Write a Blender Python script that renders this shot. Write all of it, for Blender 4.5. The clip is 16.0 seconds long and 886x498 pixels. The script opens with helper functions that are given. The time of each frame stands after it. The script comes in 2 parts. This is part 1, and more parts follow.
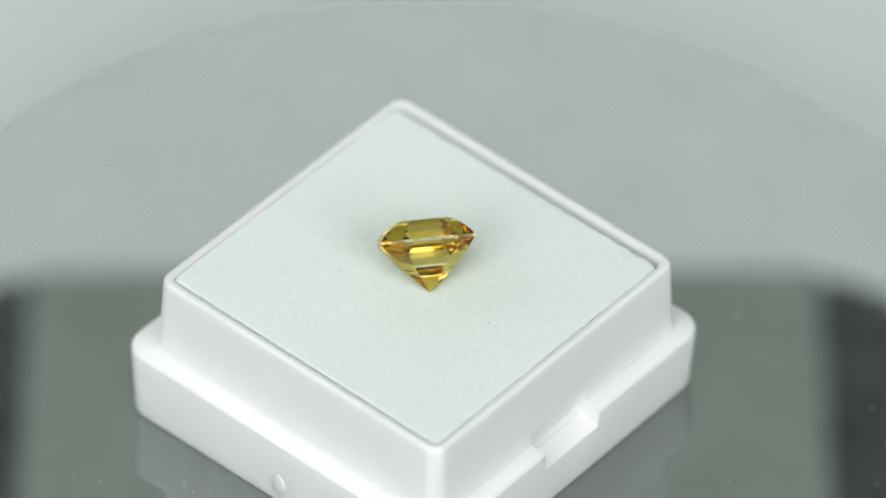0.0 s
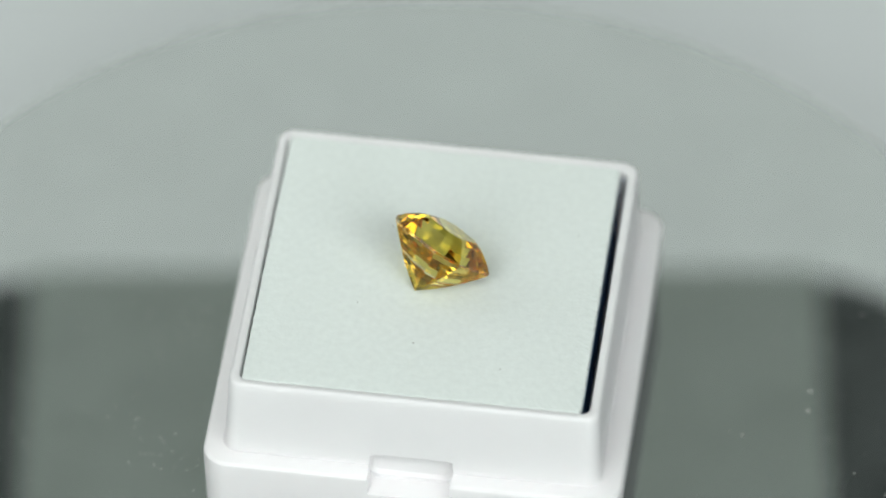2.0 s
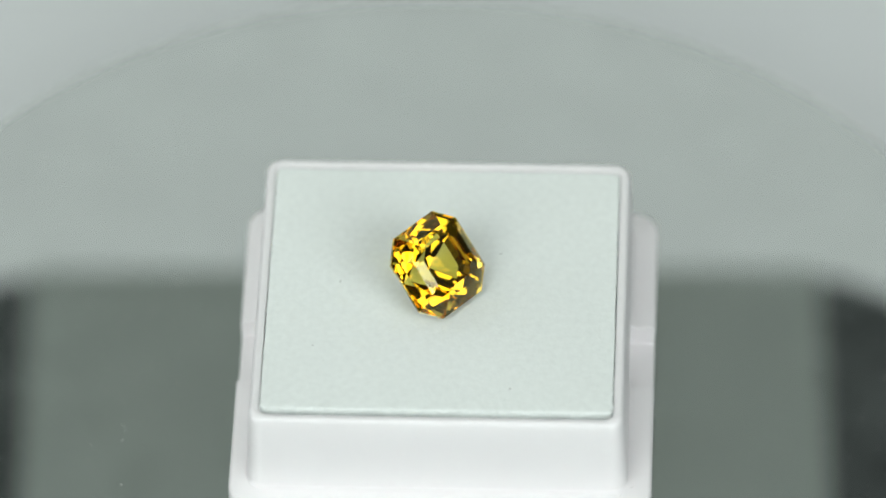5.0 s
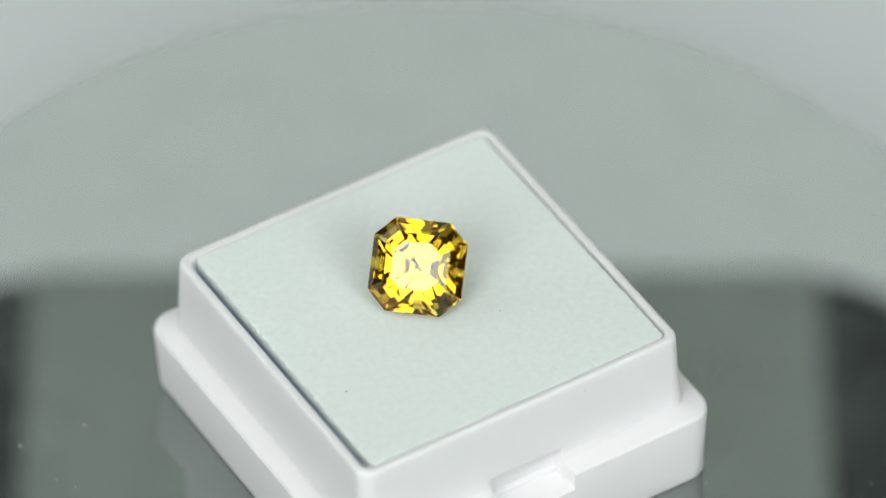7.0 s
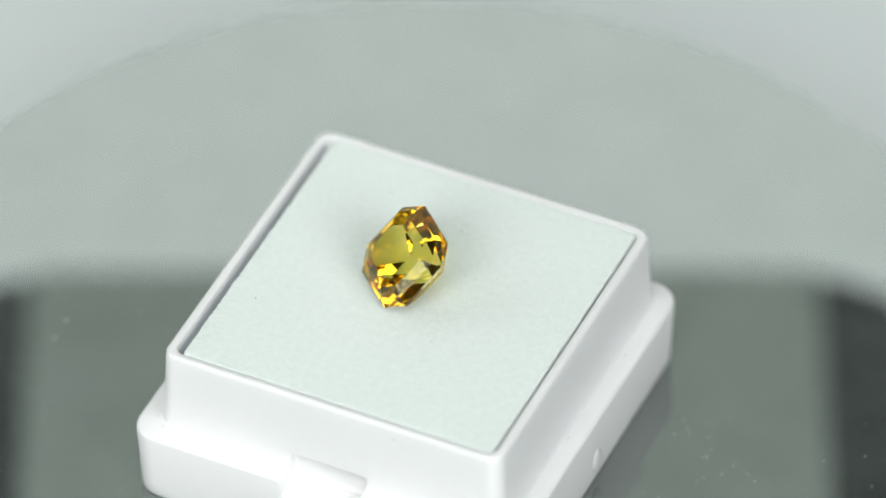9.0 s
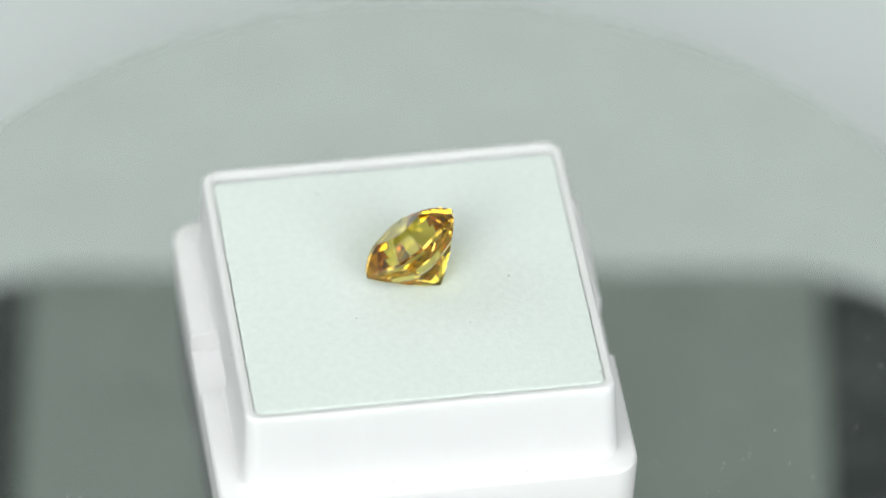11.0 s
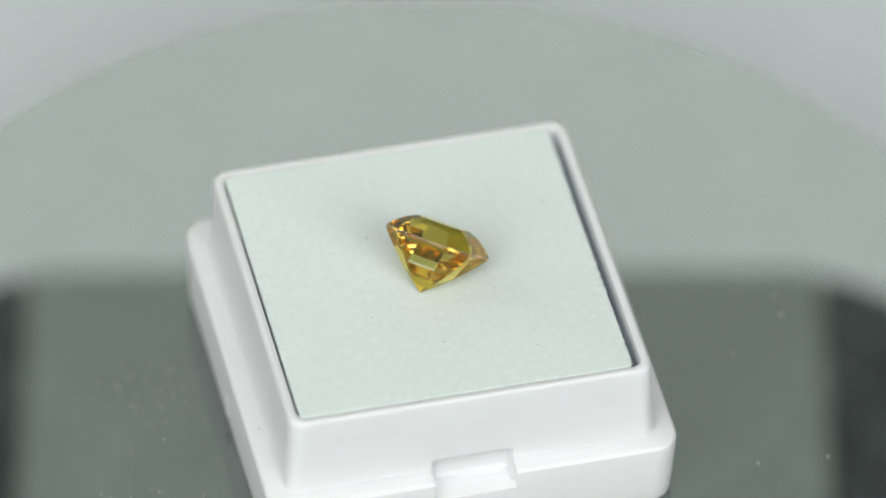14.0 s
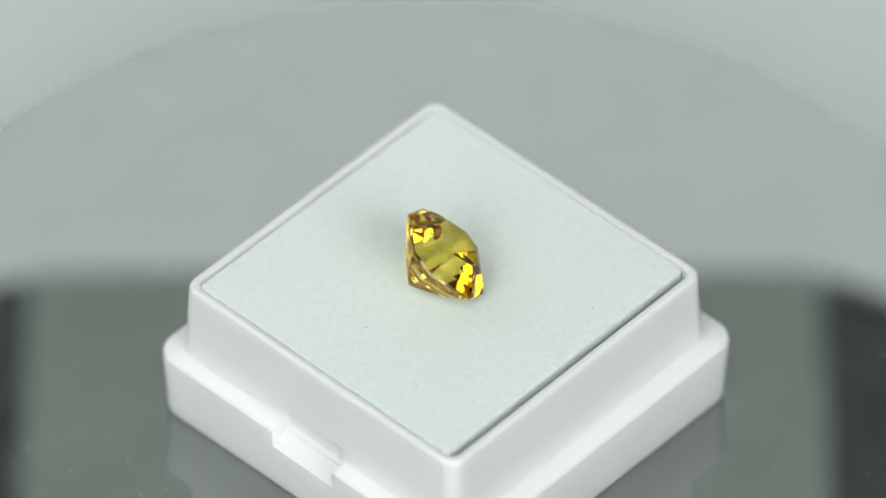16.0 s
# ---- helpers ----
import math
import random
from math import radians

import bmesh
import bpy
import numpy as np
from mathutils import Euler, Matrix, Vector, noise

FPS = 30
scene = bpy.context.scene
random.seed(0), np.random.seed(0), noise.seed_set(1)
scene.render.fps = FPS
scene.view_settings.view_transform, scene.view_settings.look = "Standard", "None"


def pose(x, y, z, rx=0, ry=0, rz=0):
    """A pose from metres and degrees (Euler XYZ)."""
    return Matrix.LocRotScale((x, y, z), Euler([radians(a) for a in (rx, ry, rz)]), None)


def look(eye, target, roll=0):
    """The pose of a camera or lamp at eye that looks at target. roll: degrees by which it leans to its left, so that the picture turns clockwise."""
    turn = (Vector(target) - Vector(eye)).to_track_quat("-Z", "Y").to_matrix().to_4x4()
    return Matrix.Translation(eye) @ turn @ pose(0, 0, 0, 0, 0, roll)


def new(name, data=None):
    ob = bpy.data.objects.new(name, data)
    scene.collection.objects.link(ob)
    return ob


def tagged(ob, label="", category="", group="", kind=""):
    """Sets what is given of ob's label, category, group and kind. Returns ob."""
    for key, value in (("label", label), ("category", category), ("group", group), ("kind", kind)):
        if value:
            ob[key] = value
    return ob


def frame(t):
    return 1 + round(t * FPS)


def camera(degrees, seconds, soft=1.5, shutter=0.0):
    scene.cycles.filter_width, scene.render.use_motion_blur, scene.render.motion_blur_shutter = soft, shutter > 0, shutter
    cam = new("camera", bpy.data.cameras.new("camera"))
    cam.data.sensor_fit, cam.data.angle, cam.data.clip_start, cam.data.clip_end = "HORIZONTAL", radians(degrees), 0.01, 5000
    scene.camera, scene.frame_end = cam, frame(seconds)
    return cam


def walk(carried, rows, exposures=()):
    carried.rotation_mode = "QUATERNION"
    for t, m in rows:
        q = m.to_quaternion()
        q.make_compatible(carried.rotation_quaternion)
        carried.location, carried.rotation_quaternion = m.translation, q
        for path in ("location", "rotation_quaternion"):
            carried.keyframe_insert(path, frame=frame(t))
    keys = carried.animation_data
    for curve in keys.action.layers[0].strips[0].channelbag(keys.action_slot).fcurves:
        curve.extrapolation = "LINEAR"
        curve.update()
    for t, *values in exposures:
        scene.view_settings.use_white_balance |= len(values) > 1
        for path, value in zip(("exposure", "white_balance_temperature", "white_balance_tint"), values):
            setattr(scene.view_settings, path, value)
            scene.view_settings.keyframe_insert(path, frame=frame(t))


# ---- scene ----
MM = 0.001

# ---- camera: stands still, a long lens looking down on the turntable ----
cam = camera(6.41, 16.0, soft=1.6, shutter=0.5)
cam.data.dof.use_dof = True
cam.data.dof.focus_distance = 0.5695
cam.data.dof.aperture_fstop = 16.0
EYE = Vector((0.0, -0.41036, 0.41276))
PITCH, YAW, ROLL = 43.987, 0.183, 0.056
AIM = EYE + Vector((math.sin(radians(YAW)) * math.cos(radians(PITCH)),
                    math.cos(radians(YAW)) * math.cos(radians(PITCH)), -math.sin(radians(PITCH))))
walk(cam, [(0.0, look(EYE, AIM, ROLL)), (16.0, look(EYE, AIM, ROLL))],
     exposures=[(0.0, 0.09), (0.5, 0.0), (1.5, -0.03), (2.5, 0.0), (4.0, -0.02), (7.0, -0.03), (7.5, -0.05), (8.0, -0.02),
                (8.5, 0.12), (9.0, 0.19), (11.5, 0.23), (12.0, 0.26), (12.5, 0.23), (13.0, 0.01), (14.0, -0.02), (15.0, 0.01), (16.0, 0.0)])

# ---- light: soft lamps in an unseen closed room ----
world = bpy.data.worlds.new("world")
world.use_nodes = True
world.node_tree.nodes["Background"].inputs[0].default_value = (0.9, 0.95, 1.0, 1)
world.node_tree.nodes["Background"].inputs[1].default_value = 0.05
scene.world = world
scene.cycles.max_bounces = 24
scene.cycles.glossy_bounces = 16
scene.cycles.transmission_bounces = 20


SOFTBOXES = []


def soft_lamp(name, eye, target, w, h, watts, colour):
    data = bpy.data.lights.new(name, "AREA")
    data.shape, data.size, data.size_y = "RECTANGLE", w, h
    data.energy, data.color = watts, colour
    ob = new(name, data)
    ob.matrix_world = look(eye, target)
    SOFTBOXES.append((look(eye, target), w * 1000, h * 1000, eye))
    return ob


# unseen lamps: left and back follow reflections, right and top are added to brighten
soft_lamp("lamp_side_a", (-0.27, -0.46, 0.40), (0, 0, 0.01), 0.365, 0.37, 2.35, (0.945, 1.0, 0.97))
soft_lamp("lamp_side_b", (0.29, -0.43, 0.34), (0, 0, 0.01), 0.325, 0.35, 1.98, (0.945, 1.0, 0.98))
soft_lamp("lamp_left", (-0.38, 0.10, 0.30), (0, 0, 0.01), 0.30, 0.26, 0.42, (0.945, 1.0, 0.98))
soft_lamp("lamp_top", (0.0, -0.26, 0.555), (0, 0, 0), 0.315, 0.195, 0.64, (0.945, 1.0, 0.97))
soft_lamp("lamp_back", (0.0, 0.38, 0.36), (0, 0.02, 0.0), 0.40, 0.30, 0.515, (0.945, 1.0, 0.97))


# ---- materials ----
def material(name, colour, rough=0.5, metal=0.0, spread=0.0, scale=200.0, bump=0.0, bump_scale=1500.0, ior=1.5, spec=0.5):
    m = bpy.data.materials.new(name)
    m.use_nodes = True
    nt = m.node_tree
    b = nt.nodes["Principled BSDF"]
    b.inputs["Base Color"].default_value = (*colour, 1)
    b.inputs["Roughness"].default_value = rough
    b.inputs["Metallic"].default_value = metal
    b.inputs["IOR"].default_value = ior
    b.inputs["Specular IOR Level"].default_value = spec
    tc = nt.nodes.new("ShaderNodeTexCoord")
    if spread:
        n = nt.nodes.new("ShaderNodeTexNoise")
        n.inputs["Scale"].default_value = scale
        n.inputs["Detail"].default_value = 6
        nt.links.new(tc.outputs["Object"], n.inputs["Vector"])
        mix = nt.nodes.new("ShaderNodeMix")
        mix.data_type = "RGBA"
        mix.inputs[6].default_value = (*[c * (1 - spread) for c in colour], 1)
        mix.inputs[7].default_value = (*[min(1, c * (1 + spread)) for c in colour], 1)
        nt.links.new(n.outputs["Fac"], mix.inputs[0])
        nt.links.new(mix.outputs[2], b.inputs["Base Color"])
    if bump:
        n2 = nt.nodes.new("ShaderNodeTexNoise")
        n2.inputs["Scale"].default_value = bump_scale
        n2.inputs["Detail"].default_value = 4
        nt.links.new(tc.outputs["Object"], n2.inputs["Vector"])
        bp = nt.nodes.new("ShaderNodeBump")
        bp.inputs["Strength"].default_value = bump
        bp.inputs["Distance"].default_value = 0.0001
        nt.links.new(n2.outputs["Fac"], bp.inputs["Height"])
        nt.links.new(bp.outputs["Normal"], b.inputs["Normal"])
    return m


def glossy_plate(name):
    """Dark glass plate: a mirror-like sheen over a dull grey body with a film of dust."""
    m = bpy.data.materials.new(name)
    m.use_nodes = True
    nt = m.node_tree
    out = nt.nodes["Material Output"]
    nt.nodes.remove(nt.nodes["Principled BSDF"])
    tc = nt.nodes.new("ShaderNodeTexCoord")
    n = nt.nodes.new("ShaderNodeTexNoise")
    n.inputs["Scale"].default_value = 160
    n.inputs["Detail"].default_value = 3.5
    nt.links.new(tc.outputs["Object"], n.inputs["Vector"])
    ramp = nt.nodes.new("ShaderNodeMapRange")
    ramp.inputs["From Min"].default_value, ramp.inputs["From Max"].default_value = 0.3, 0.75
    ramp.inputs["To Min"].default_value, ramp.inputs["To Max"].default_value = 0.75, 1.45
    nt.links.new(n.outputs["Fac"], ramp.inputs["Value"])
    d = nt.nodes.new("ShaderNodeBsdfDiffuse")
    hsv = nt.nodes.new("ShaderNodeHueSaturation")
    hsv.inputs["Color"].default_value = (*PLATE_BODY, 1)
    nt.links.new(ramp.outputs["Result"], hsv.inputs["Value"])
    nt.links.new(hsv.outputs["Color"], d.inputs["Color"])
    g = nt.nodes.new("ShaderNodeBsdfGlossy")
    g.inputs["Color"].default_value = (*PLATE_SHEEN, 1)
    g.inputs["Roughness"].default_value = 0.0
    add = nt.nodes.new("ShaderNodeAddShader")
    nt.links.new(d.outputs[0], add.inputs[0])
    nt.links.new(g.outputs[0], add.inputs[1])
    nt.links.new(add.outputs[0], out.inputs["Surface"])
    return m


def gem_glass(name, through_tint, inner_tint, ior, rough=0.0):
    """Clear crystal, absorption put into surface tints: nearly colourless straight through, deeper gold with every
    inner reflection.
    """
    m = bpy.data.materials.new(name)
    m.use_nodes = True
    nt = m.node_tree
    nt.nodes.remove(nt.nodes["Principled BSDF"])
    fresnel = nt.nodes.new("ShaderNodeFresnel")
    fresnel.inputs["IOR"].default_value = ior
    clear = nt.nodes.new("ShaderNodeBsdfRefraction")
    clear.inputs["Color"].default_value = (*through_tint, 1)
    clear.inputs["Roughness"].default_value = rough
    clear.inputs["IOR"].default_value = ior
    gloss = nt.nodes.new("ShaderNodeBsdfGlossy")
    gloss.inputs["Color"].default_value = (*inner_tint, 1)
    gloss.inputs["Roughness"].default_value = rough
    mix = nt.nodes.new("ShaderNodeMixShader")
    nt.links.new(fresnel.outputs[0], mix.inputs[0])
    nt.links.new(clear.outputs[0], mix.inputs[1])
    nt.links.new(gloss.outputs[0], mix.inputs[2])
    nt.links.new(mix.outputs[0], nt.nodes["Material Output"].inputs["Surface"])
    return m


PLATE_BODY = (0.039, 0.044, 0.042)
PLATE_SHEEN = (0.260, 0.278, 0.272)
WHITE_PLASTIC = material("white_plastic", (0.872, 0.848, 0.862), 0.42, spread=0.02, scale=300, bump=0.05, bump_scale=900, spec=0.35)
soft = WHITE_PLASTIC.node_tree.nodes["Principled BSDF"].inputs
soft["Subsurface Weight"].default_value = 0.45
soft["Subsurface Radius"].default_value = (1.0, 0.95, 0.95)
soft["Subsurface Scale"].default_value = 0.003
# surround tones set dark to give the stone's facets contrast
STUDIO_DARK = material("studio_dark", (0.06, 0.062, 0.064), 0.9, spread=0.05, scale=8, bump=0.1, bump_scale=300)
STUDIO_GREY = material("studio_grey", (0.05, 0.053, 0.052), 0.9, spread=0.02, scale=8, bump=0.1, bump_scale=300)
FLOOR_GREY = material("floor_grey", (0.66, 0.69, 0.695), 0.9, spread=0.03, scale=8, bump=0.1, bump_scale=300)
FOAM_TOP = material("foam_top", (0.765, 0.81, 0.79), 0.95, spread=0.075, scale=1900, bump=0.3, bump_scale=4200, spec=0.1)
# navy and blue put the gap's shade and bluish bounce into the foam
FOAM_CORE = material("foam_core", (0.05, 0.13, 0.30), 0.95, spread=0.2, scale=900, bump=0.6, bump_scale=3000, spec=0.1)
GAP_BLUE = material("gap_blue", (0.48, 0.61, 0.76), 0.95, spread=0.12, scale=900, bump=0.4, bump_scale=3000, spec=0.1)
PLATE = glossy_plate("plate_glass")
RIM_GREY = material("rim_grey", (0.25, 0.26, 0.26), 0.4, spread=0.05, scale=200)
DARK_PLASTIC = material("dark_plastic", (0.035, 0.04, 0.042), 0.55, spread=0.1, scale=80, bump=0.1)
GLOWING_PANEL = material("glowing_panel", (0.55, 0.60, 0.56), 0.6, spread=0.05, scale=60, bump=0.1)
# glow added so the panel's mirror image reads grey, not black
GLOWING_PANEL.node_tree.nodes["Principled BSDF"].inputs["Emission Color"].default_value = (0.93, 1.0, 0.86, 1)
GLOWING_PANEL.node_tree.nodes["Principled BSDF"].inputs["Emission Strength"].default_value = 0.23
STEEL = material("steel", (0.45, 0.46, 0.47), 0.35, metal=0.9, spread=0.05, scale=100)
# one gold stone; per-part tints stand in for light's path length inside
GEM_TOP = gem_glass("gem_crown_tint", (0.975, 0.915, 0.42), (0.955, 0.865, 0.58), 1.84)
GEM_TABLE = gem_glass("gem_table_tint", (0.975, 0.915, 0.42), (0.97, 0.95, 0.88), 1.84)
GEM_BASE = gem_glass("gem_pavilion_tint", (0.945, 0.915, 0.66), (0.88, 0.72, 0.30), 1.84)
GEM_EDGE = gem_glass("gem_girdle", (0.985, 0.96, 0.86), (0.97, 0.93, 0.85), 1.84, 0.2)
DUST = material("dust", (0.40, 0.40, 0.38), 0.9, spread=0.2, scale=500)
SPECK = material("speck", (0.12, 0.11, 0.1), 0.9, spread=0.3, scale=500)


# ---- mesh helpers ----
def rounded(hx, hy, r, z, n=8, cx=0.0, cy=0.0):
    """A loop of points of a rounded rectangle, in millimetres."""
    pts = []
    for sx, sy, a0 in ((1, 1, 0), (-1, 1, 90), (-1, -1, 180), (1, -1, 270)):
        for k in range(n + 1):
            a = radians(a0 + 90 * k / n)
            pts.append((cx + sx * (hx - r) + r * math.cos(a), cy + sy * (hy - r) + r * math.sin(a), z))
    return pts


def loft(bm, loops, cap_start=True, cap_end=True):
    rings = [[bm.verts.new([c * MM for c in p]) for p in loop] for loop in loops]
    for a, b in zip(rings, rings[1:]):
        for i in range(len(a)):
            j = (i + 1) % len(a)
            bm.faces.new((a[i], a[j], b[j], b[i]))
    if cap_start:
        bm.faces.new(rings[0][::-1])
    if cap_end:
        bm.faces.new(rings[-1])
    return rings


def circle(r, z, n=160):
    return [(r * math.cos(2 * math.pi * k / n), r * math.sin(2 * math.pi * k / n), z) for k in range(n)]


def box(bm, x0, x1, y0, y1, z0, z1):
    loft(bm, [[(x0, y0, z), (x1, y0, z), (x1, y1, z), (x0, y1, z)] for z in (z0, z1)])


def to_mesh(name, bm, material, smooth=True, angle=32):
    bmesh.ops.recalc_face_normals(bm, faces=bm.faces)
    me = bpy.data.meshes.new(name)
    bm.to_mesh(me)
    bm.free()
    me.materials.append(material)
    if smooth:
        me.shade_smooth()
        me.set_sharp_from_angle(angle=radians(angle))
    return me


def part(name, bm, material, parent, label="", smooth=True):
    ob = new(name, to_mesh(name, bm, material, smooth))
    ob.parent = parent
    return tagged(ob, label)


def thing(name, label, category, kind=""):
    return tagged(new(name), label, category, kind=kind)


def cut(ob, bm):
    """Carve the closed shape bm out of ob's mesh."""
    me = bpy.data.meshes.new("cutter")
    bmesh.ops.recalc_face_normals(bm, faces=bm.faces)
    bm.to_mesh(me)
    bm.free()
    tool = new("cutter", me)
    tool.matrix_world = ob.matrix_world
    mod = ob.modifiers.new("carve", "BOOLEAN")
    mod.operation, mod.object, mod.solver = "DIFFERENCE", tool, "EXACT"
    bpy.context.view_layer.update()
    done = bpy.data.meshes.new_from_object(ob.evaluated_get(bpy.context.evaluated_depsgraph_get()))
    ob.modifiers.clear()
    bpy.data.objects.remove(tool)
    done.shade_smooth()
    done.set_sharp_from_angle(angle=radians(32))
    ob.data = done


# ---- setting: the pale table, and unseen dark walls and ceiling shaping the light ----
def setting():
    bm = bmesh.new()
    box(bm, -560, 560, -820, 600, -26, -18)
    floor = new("floor", to_mesh("floor", bm, FLOOR_GREY))
    tagged(floor, "matt pale grey table top under the turntable", "floor", kind="structure")
    for name, x0, x1, y0, y1 in (("wall_west", -568, -560, -820, 600), ("wall_east", 560, 568, -820, 600),
                                 ("wall_north", -568, 568, 600, 608), ("wall_south", -568, 568, -828, -820)):
        bm = bmesh.new()
        box(bm, x0, x1, y0, y1, -26, 660)
        front = name == "wall_south"
        tagged(new(name, to_mesh(name, bm, STUDIO_DARK if front else STUDIO_GREY)),
               "unseen wall behind the camera, darkened for the stone's contrast" if front else "unseen matt grey wall, toned dark to shape the light", "wall", kind="structure")
    bm = bmesh.new()
    box(bm, -568, 568, -828, 608, 660, 668)
    tagged(new("ceiling", to_mesh("ceiling", bm, STUDIO_GREY)), "unseen matt grey ceiling, toned dark to shape the light", "ceiling", kind="structure")


# ---- the turntable: a round dark glass plate on a foot ----
def turntable():
    t = thing("turntable", "round dark glossy glass turntable with fine dust", "turntable")
    bm = bmesh.new()
    loft(bm, [circle(43.7, -3.0), circle(44.5, -2.6), circle(44.5, -0.12), circle(44.4, 0.0)])
    part("plate", bm, PLATE, t, smooth=False)
    bm = bmesh.new()
    loft(bm, [circle(38, -18.5), circle(39, -18.0), circle(39, -5.0), circle(38, -3.0)])
    part("foot", bm, RIM_GREY, t, "grey plastic turntable foot")
    rnd = random.Random(4)
    bm = bmesh.new()

    def grain(x, y, r, stretch=1.0, turn=0.0):
        loft(bm, [[(x + k * r * (stretch * math.cos(a) * math.cos(turn) - math.sin(a) * math.sin(turn)),
                    y + k * r * (stretch * math.cos(a) * math.sin(turn) + math.sin(a) * math.cos(turn)), z * r)
                   for a in (0.3, 1.4, 2.4, 3.5, 4.6, 5.5)] for k, z in ((1.0, 0.0), (0.8, 0.4), (0.3, 0.6))])
    for _ in range(900):
        a, d = rnd.uniform(0, 2 * math.pi), 44 * math.sqrt(rnd.random())
        grain(d * math.cos(a), d * math.sin(a), 0.03 + 0.05 * rnd.random() ** 3)
    for x, y, r in ((15.95, 23.2, 0.17), (15.35, 17.7, 0.13), (23.2, 9.4, 0.13), (27.0, 12.9, 0.12), (14.4, 24.5, 0.15)):
        grain(x, y, r)
    for cx, cy, n in ((-16.4, -8.0, 150), (-17.0, -11.2, 110), (-14.6, -11.5, 80), (-21.4, -11.8, 70), (-5.5, -17.6, 90), (-12.0, -20.0, 60),
                      (16.0, -14.0, 60), (26.0, -6.7, 50), (10.0, -20.2, 80), (5.5, 25.0, 30)):
        for _ in range(n):
            grain(cx + rnd.gauss(0, 2.4), cy + rnd.gauss(0, 2.2), 0.02 + 0.065 * rnd.random() ** 3)
    for _ in range(14):
        a, d = rnd.uniform(0, 2 * math.pi), rnd.uniform(22, 43)
        grain(d * math.cos(a), d * math.sin(a), 0.025, rnd.uniform(6, 16), rnd.uniform(0, 3.1))
    tagged(part("dust", bm, DUST, t, "fine pale dust and short lint", smooth=False), kind="stuff")
    return t


# ---- the gem box: a stepped base with a raised tray, notched on two sides ----
BOX_H = 13.2
PLATE_Z = 0.58
LEAN_X, LEAN_Y = radians(0.81), radians(0.86)


def gem_box():
    t = thing("gem_box", "open square white plastic gem box with stepped base", "box")
    bm = bmesh.new()
    prof = [(14.76, 1.6, 0.7), (14.88, 1.65, 0.78), (14.95, 1.7, 1.05), (15.0, 1.8, 1.6), (15.2, 1.9, 6.12), (15.17, 1.9, 6.38),
            (15.02, 1.8, 6.55), (14.78, 1.6, 6.6), (13.85, 1.25, 6.62), (13.7, 1.2, 6.75), (13.62, 1.15, 7.05), (13.38, 1.1, 12.5),
            (13.34, 1.08, 12.95), (13.26, 1.05, 13.12), (13.14, 1.0, 13.2), (12.9, 0.85, 13.2), (12.7, 0.75, 13.12),
            (12.64, 0.65, 12.9), (12.6, 0.6, 6.6), (12.2, 0.5, 6.0)]
    # the base is shifted so its outline fits the camera's view
    loops = [rounded(h, h, r, z, 8, *((0.06, 0.22) if z < 6.7 else (0.0, 0.0))) for h, r, z in prof[:-2]]
    loops += [rounded(h, h, r, z) for h, r, z in prof[-2:]]
    for loop, z in zip(loops[:3], (PLATE_Z, PLATE_Z + 0.05, PLATE_Z + 0.22)):
        # the underside sits level on the plate although the box leans a little
        loop[:] = [(x, y, z - 0.04 + LEAN_Y * x - LEAN_X * y) for x, y, _ in loop]
    loft(bm, loops)
    body = part("body", bm, WHITE_PLASTIC, t)
    for s in (1, -1):
        # a finger notch: an opening through the ledge with a sloping floor, and a round-cornered slot biting into the wall
        bm = bmesh.new()
        loft(bm, [[(x, s * 13.3, z0), (x, s * 14.2, 4.95), (x, s * 16.5, 4.75), (x, s * 16.5, 8.2), (x, s * 13.75, 8.2), (x, s * 13.3, 7.0)]
                  for x, z0 in ((-3.0, 5.5), (-2.8, 5.15), (2.8, 5.15), (3.0, 5.5))])
        cut(body, bm)
        bm = bmesh.new()
        slot = []
        for y, w, h, r in ((12.98, 2.7, 0.9, 0.45), (13.12, 2.9, 1.02, 0.55), (13.3, 3.02, 1.08, 0.62), (14.0, 3.08, 1.1, 0.65)):
            slot.append([(x, s * y, 6.55 + z) for x, z, _ in rounded(w, h, r, 0, 6)])
        loft(bm, slot)
        cut(body, bm)
    # flat walls keep flat shading beside their rounded edges
    body.modifiers.new("even_shading", "WEIGHTED_NORMAL").keep_sharp = True
    for s in (-1,):
        bm = bmesh.new()
        prof2 = [(0.66, -0.4), (0.66, 0.08), (0.58, 0.16), (0.4, 0.2), (0.1, 0.22)]
        loops = []
        for r, d in prof2:
            loops.append([(s * (15.0 + d), r * math.cos(2 * math.pi * k / 20), 2.35 + 1.5 * r * math.sin(2 * math.pi * k / 20)) for k in range(20)])
        loft(bm, loops)
        part("nub", bm, WHITE_PLASTIC, t)
    for x, y, z, r in ((13.62, 1.4, 6.9, 0.05), (13.08, 14.0, 6.61, 0.05), (13.9, 13.2, 6.61, 0.045), (-5.15, 13.4, 12.1, 0.04),
                       (-13.5, -0.57, 8.4, 0.04), (-13.62, 0.5, 6.9, 0.05), (-14.22, -6.8, 6.6, 0.05), (-14.0, 2.86, 6.6, 0.05)):
        bm = bmesh.new()
        loft(bm, [[(x + k * r * math.cos(a), y + k * r * math.sin(a), z + h * r) for a in (0.1, 1.1, 2.2, 3.2, 4.3, 5.3)]
                  for k, h in ((0.5, -0.7), (1.0, -0.2), (0.9, 0.4), (0.3, 0.7))])
        part("speck", bm, SPECK, t, "tiny dark speck", smooth=False)
    return t


# ---- the foam pad in the tray ----
FOAM_EDGE = 13.08


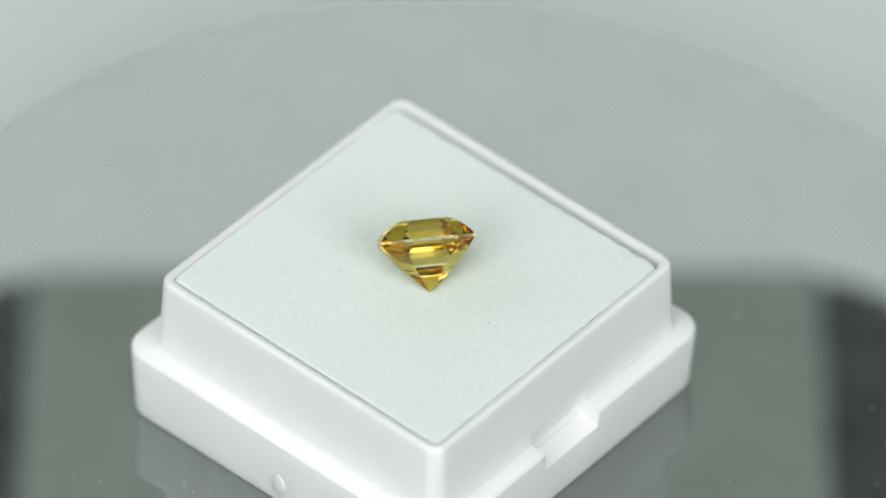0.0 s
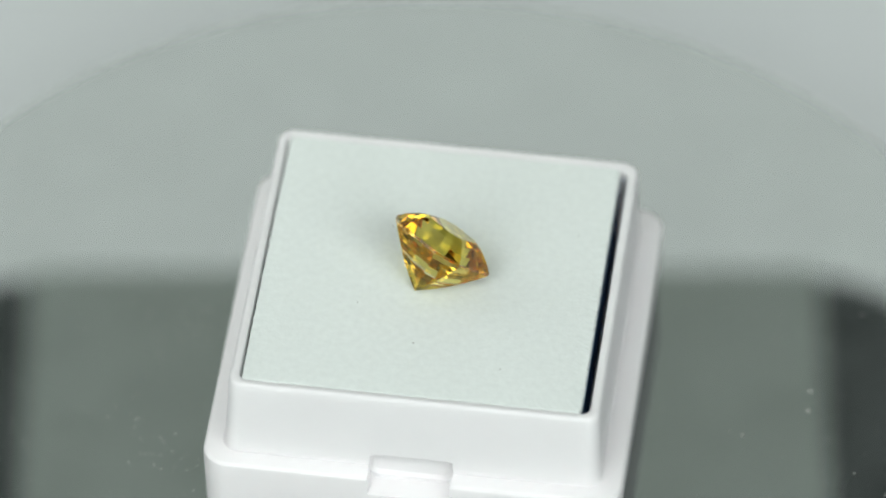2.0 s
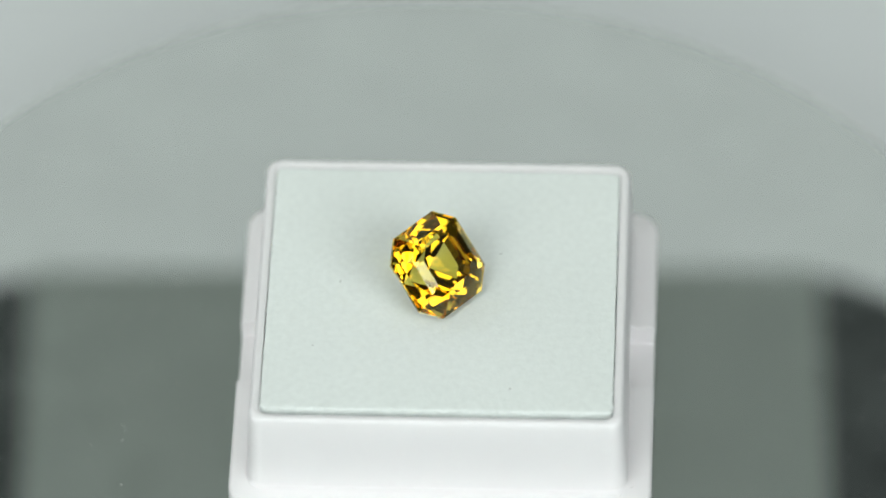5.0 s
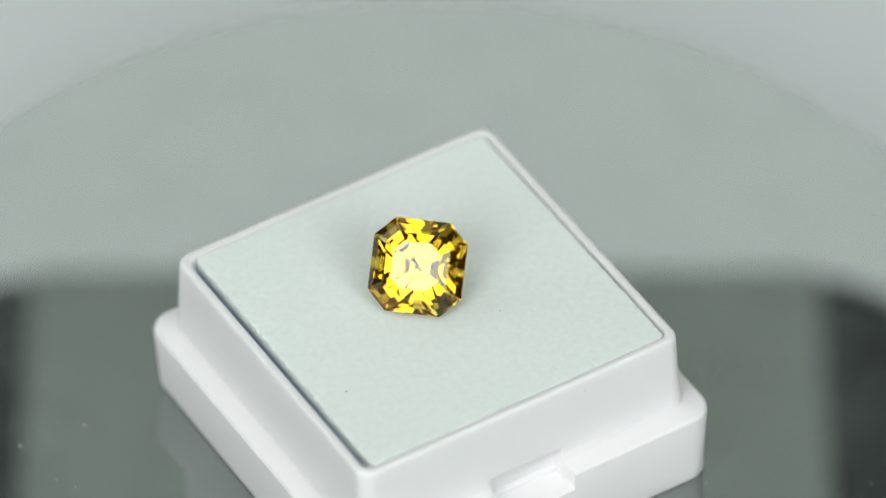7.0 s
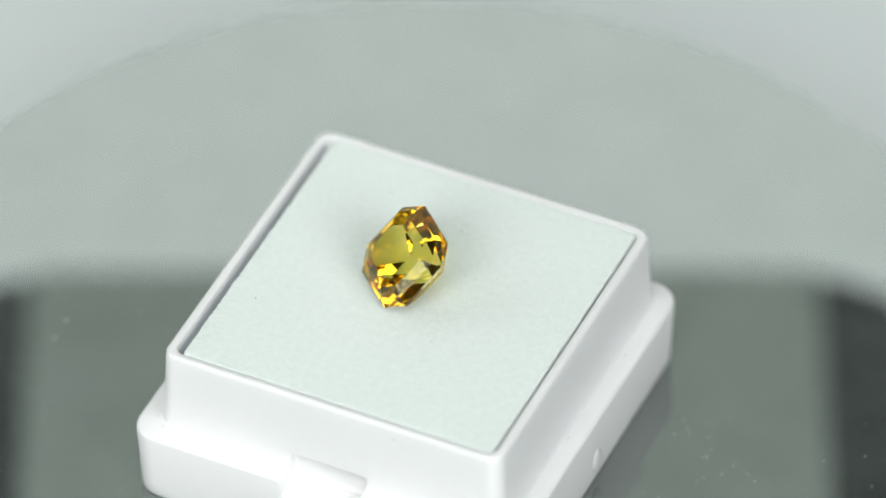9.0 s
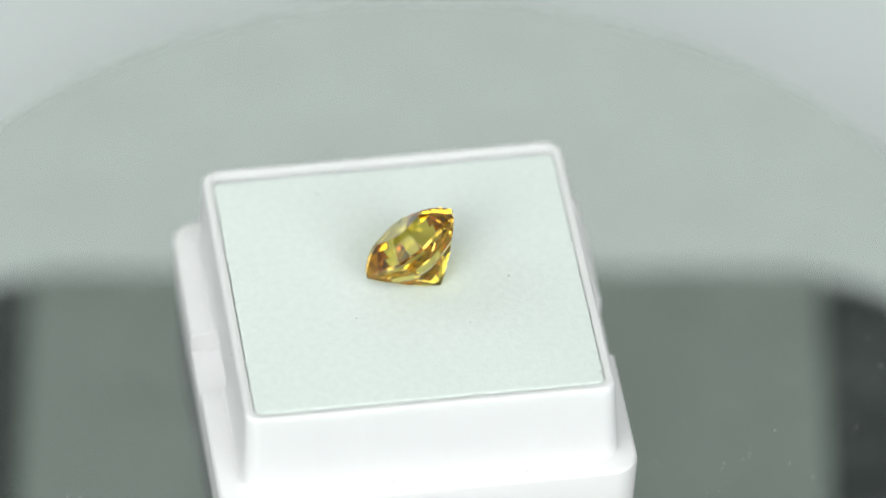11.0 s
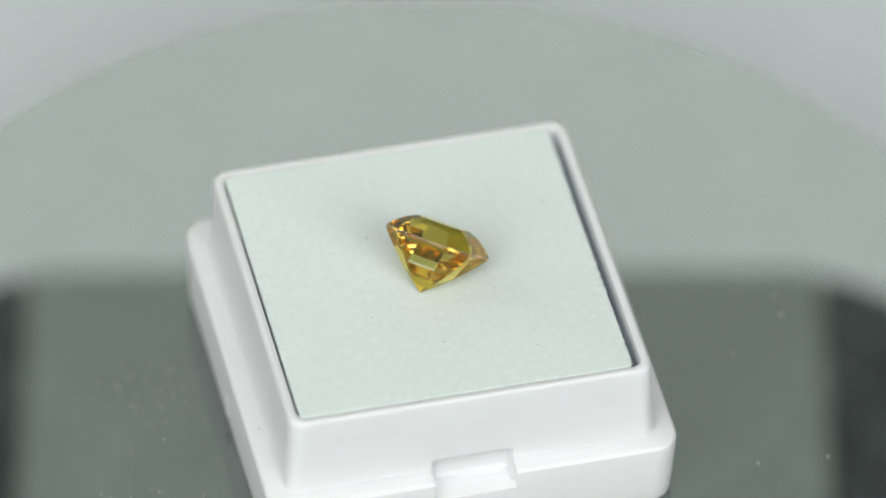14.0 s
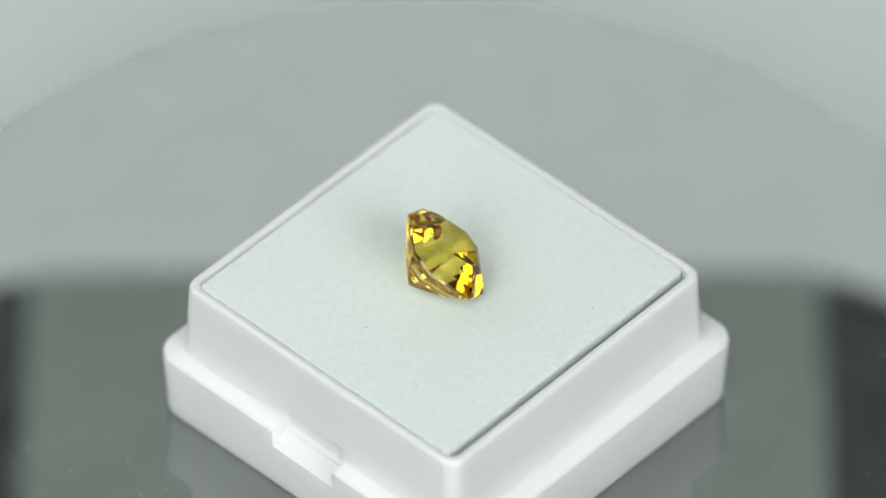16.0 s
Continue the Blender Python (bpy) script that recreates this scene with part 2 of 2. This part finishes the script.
def foam_pad():
    t = thing("foam_pad", "pale greenish-white foam pad filling the box", "foam pad")
    cx, cy, hx, hy = -0.225, 0.0, 12.225, 12.6
    bm = bmesh.new()
    loops = [rounded(hx, hy, 0.35, z, 4, cx, cy) for z in (FOAM_EDGE - 0.9, FOAM_EDGE - 0.1)]
    for f in (0.994, 0.96, 0.9, 0.8, 0.68, 0.55, 0.42, 0.3, 0.18, 0.06):
        loops.append(rounded(hx * f, hy * f, 0.35 * f, FOAM_EDGE + 0.16 * (1 - f ** 2), 4, cx, cy))
    rnd = random.Random(9)
    fine = []
    for n, loop in enumerate(loops):
        pts = []
        for (ax, ay, az), (bx, by, bz) in zip(loop, loop[1:] + loop[:1]):
            far = math.hypot(bx - ax, by - ay) > 0.3
            for k in range(150 if far else 1):
                f = k / 150 if far else 0
                j = (0.06 if ax > 11 and bx > 11 else 0.042) if 0 < n < 3 else 0.0
                pts.append((ax + (bx - ax) * f + rnd.uniform(-j, j), ay + (by - ay) * f + rnd.uniform(-j, j), az + rnd.uniform(-j, j)))
        fine.append(pts)
    loft(bm, fine)
    cover = part("cover", bm, FOAM_TOP, t)
    bm = bmesh.new()
    loft(bm, [rounded(hx - 0.05, hy - 0.05, 0.3, z, 4, cx, cy) for z in (6.0, FOAM_EDGE - 2.2)])
    part("core", bm, FOAM_CORE, t, "foam core toned navy to darken the gap")
    bm = bmesh.new()
    loft(bm, [rounded(hx - 0.03, hy - 0.03, 0.3, z, 4, cx, cy) for z in (FOAM_EDGE - 2.2, FOAM_EDGE - 0.9)])
    part("gap_tint_layer", bm, GAP_BLUE, t, "added blue-grey layer that tints the gap under the cover")
    for x, y, r in ((-0.72, -7.4, 0.05), (5.79, -9.1, 0.035), (-5.25, -3.9, 0.035), (9.8, 5.2, 0.055), (-3.74, 4.14, 0.04)):
        bm = bmesh.new()
        f2 = max(abs(x - cx) / hx, abs(y - cy) / hy) ** 2
        top = FOAM_EDGE + 0.16 * (1 - f2)
        loft(bm, [[(x + k * r * 1.3 * math.cos(a), y + k * r * math.sin(a), top + z * r) for a in (0.2, 1.2, 2.3, 3.3, 4.4, 5.4)]
                  for k, z in ((1.0, -0.4), (0.9, 0.3), (0.4, 0.6))])
        part("speck", bm, SPECK, t, "tiny dark speck", smooth=False)
    return t


# ---- the gemstone: an octagonal step cut ----
def gemstone():
    half, corner = 3.41, 0.42

    def ring(k, z):
        a, c = half * k, half * k * (1 - corner)
        return [(a, c, z), (c, a, z), (-c, a, z), (-a, c, z), (-a, -c, z), (-c, -a, z), (c, -a, z), (a, -c, z)]
    bm = bmesh.new()
    loft(bm, [ring(*q) for q in ((0.015, -3.82), (0.20, -3.27), (0.50, -2.26), (0.84, -0.87), (1.0, -0.11), (1.0, 0.11),
                                 (0.87, 0.62), (0.69, 1.12), (0.50, 1.44))])
    bmesh.ops.recalc_face_normals(bm, faces=bm.faces)
    bm.normal_update()
    t = thing("gemstone", "golden yellow octagonal step-cut gemstone lying tilted on foam", "gemstone")

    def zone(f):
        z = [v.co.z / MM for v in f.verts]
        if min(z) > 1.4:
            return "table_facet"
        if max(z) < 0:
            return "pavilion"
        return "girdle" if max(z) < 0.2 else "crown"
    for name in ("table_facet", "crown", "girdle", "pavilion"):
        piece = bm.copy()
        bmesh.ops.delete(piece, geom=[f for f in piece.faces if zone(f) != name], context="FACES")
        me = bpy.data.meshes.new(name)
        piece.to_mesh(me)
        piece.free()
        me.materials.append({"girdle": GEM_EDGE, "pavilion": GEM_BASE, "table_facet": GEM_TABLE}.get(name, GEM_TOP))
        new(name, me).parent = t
    bm.free()
    return t


# ---- a lamp head out of view over the plate, guessed from its reflection ----
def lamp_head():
    t = thing("lamp_head", "unseen dark plastic lamp head, its panel given an added glow", "lamp")
    bm = bmesh.new()
    loft(bm, [rounded(45, 28, 13, z, 10, 0, 48.5) for z in (61.6, 73)] + [rounded(42, 25, 11, 76, 10, 0, 48.5)])
    part("housing", bm, DARK_PLASTIC, t)
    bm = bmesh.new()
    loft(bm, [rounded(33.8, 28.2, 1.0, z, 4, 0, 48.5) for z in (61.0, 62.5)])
    part("panel", bm, GLOWING_PANEL, t, "greenish panel with an added glow")
    bm = bmesh.new()
    loft(bm, [[(x, y + 49, z) for x, y, z in circle(4, z, 24)] for z in (75, 660)])
    part("stem", bm, STEEL, t, "thin steel stem")
    return t


# ---- assumed, unseen housings of the soft lamps, round each lamp's opening ----
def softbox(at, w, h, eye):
    t = thing("softbox_lamp", "unseen softbox lamp, its black fabric housing and steel pole assumed", "lamp")
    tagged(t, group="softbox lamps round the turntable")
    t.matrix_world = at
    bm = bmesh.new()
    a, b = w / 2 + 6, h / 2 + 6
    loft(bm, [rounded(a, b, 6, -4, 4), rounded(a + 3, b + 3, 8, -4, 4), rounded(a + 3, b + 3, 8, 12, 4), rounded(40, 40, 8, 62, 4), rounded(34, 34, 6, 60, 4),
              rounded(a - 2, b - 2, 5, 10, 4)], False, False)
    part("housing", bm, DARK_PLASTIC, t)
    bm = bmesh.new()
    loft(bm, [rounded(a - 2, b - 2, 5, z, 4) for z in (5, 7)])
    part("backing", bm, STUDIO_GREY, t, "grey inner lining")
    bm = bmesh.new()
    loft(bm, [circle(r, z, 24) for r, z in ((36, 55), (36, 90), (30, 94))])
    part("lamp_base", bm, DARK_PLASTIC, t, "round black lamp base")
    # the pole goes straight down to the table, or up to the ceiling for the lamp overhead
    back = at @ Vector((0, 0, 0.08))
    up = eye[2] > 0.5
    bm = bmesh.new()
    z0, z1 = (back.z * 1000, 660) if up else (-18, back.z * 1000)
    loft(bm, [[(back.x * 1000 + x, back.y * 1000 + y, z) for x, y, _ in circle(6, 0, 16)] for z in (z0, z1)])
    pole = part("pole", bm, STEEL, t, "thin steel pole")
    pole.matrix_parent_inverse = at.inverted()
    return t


setting()
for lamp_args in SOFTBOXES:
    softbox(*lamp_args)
plate = turntable()
box_ob = gem_box()
pad = foam_pad()
gem = gemstone()
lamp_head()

# ---- the turning: plate, box, pad and stone go round together ----
SPEED = -28.259
TURN0 = 49.03
BOX_AT = pose(-0.517 * MM, 1.35 * MM, (BOX_H + 0.05) * MM, 0, 0, TURN0) @ pose(0, 0, 0, 0.81, 0.86, 0) @ pose(0, 0, -BOX_H * MM)
GEM_AT = pose(0.052 * MM, 1.491 * MM, 16.22 * MM) @ pose(0, 0, 0, 0, 0, 97.8) @ pose(0, 0, 0, 0, 44, 0)


def motions():
    times = [k * 0.5 for k in range(33)]
    for ob, at in ((plate, pose(0, 0, PLATE_Z * MM)), (box_ob, BOX_AT), (pad, BOX_AT), (gem, GEM_AT)):
        walk(ob, [(t, pose(0, 0, 0, 0, 0, SPEED * t) @ at) for t in times])


motions()
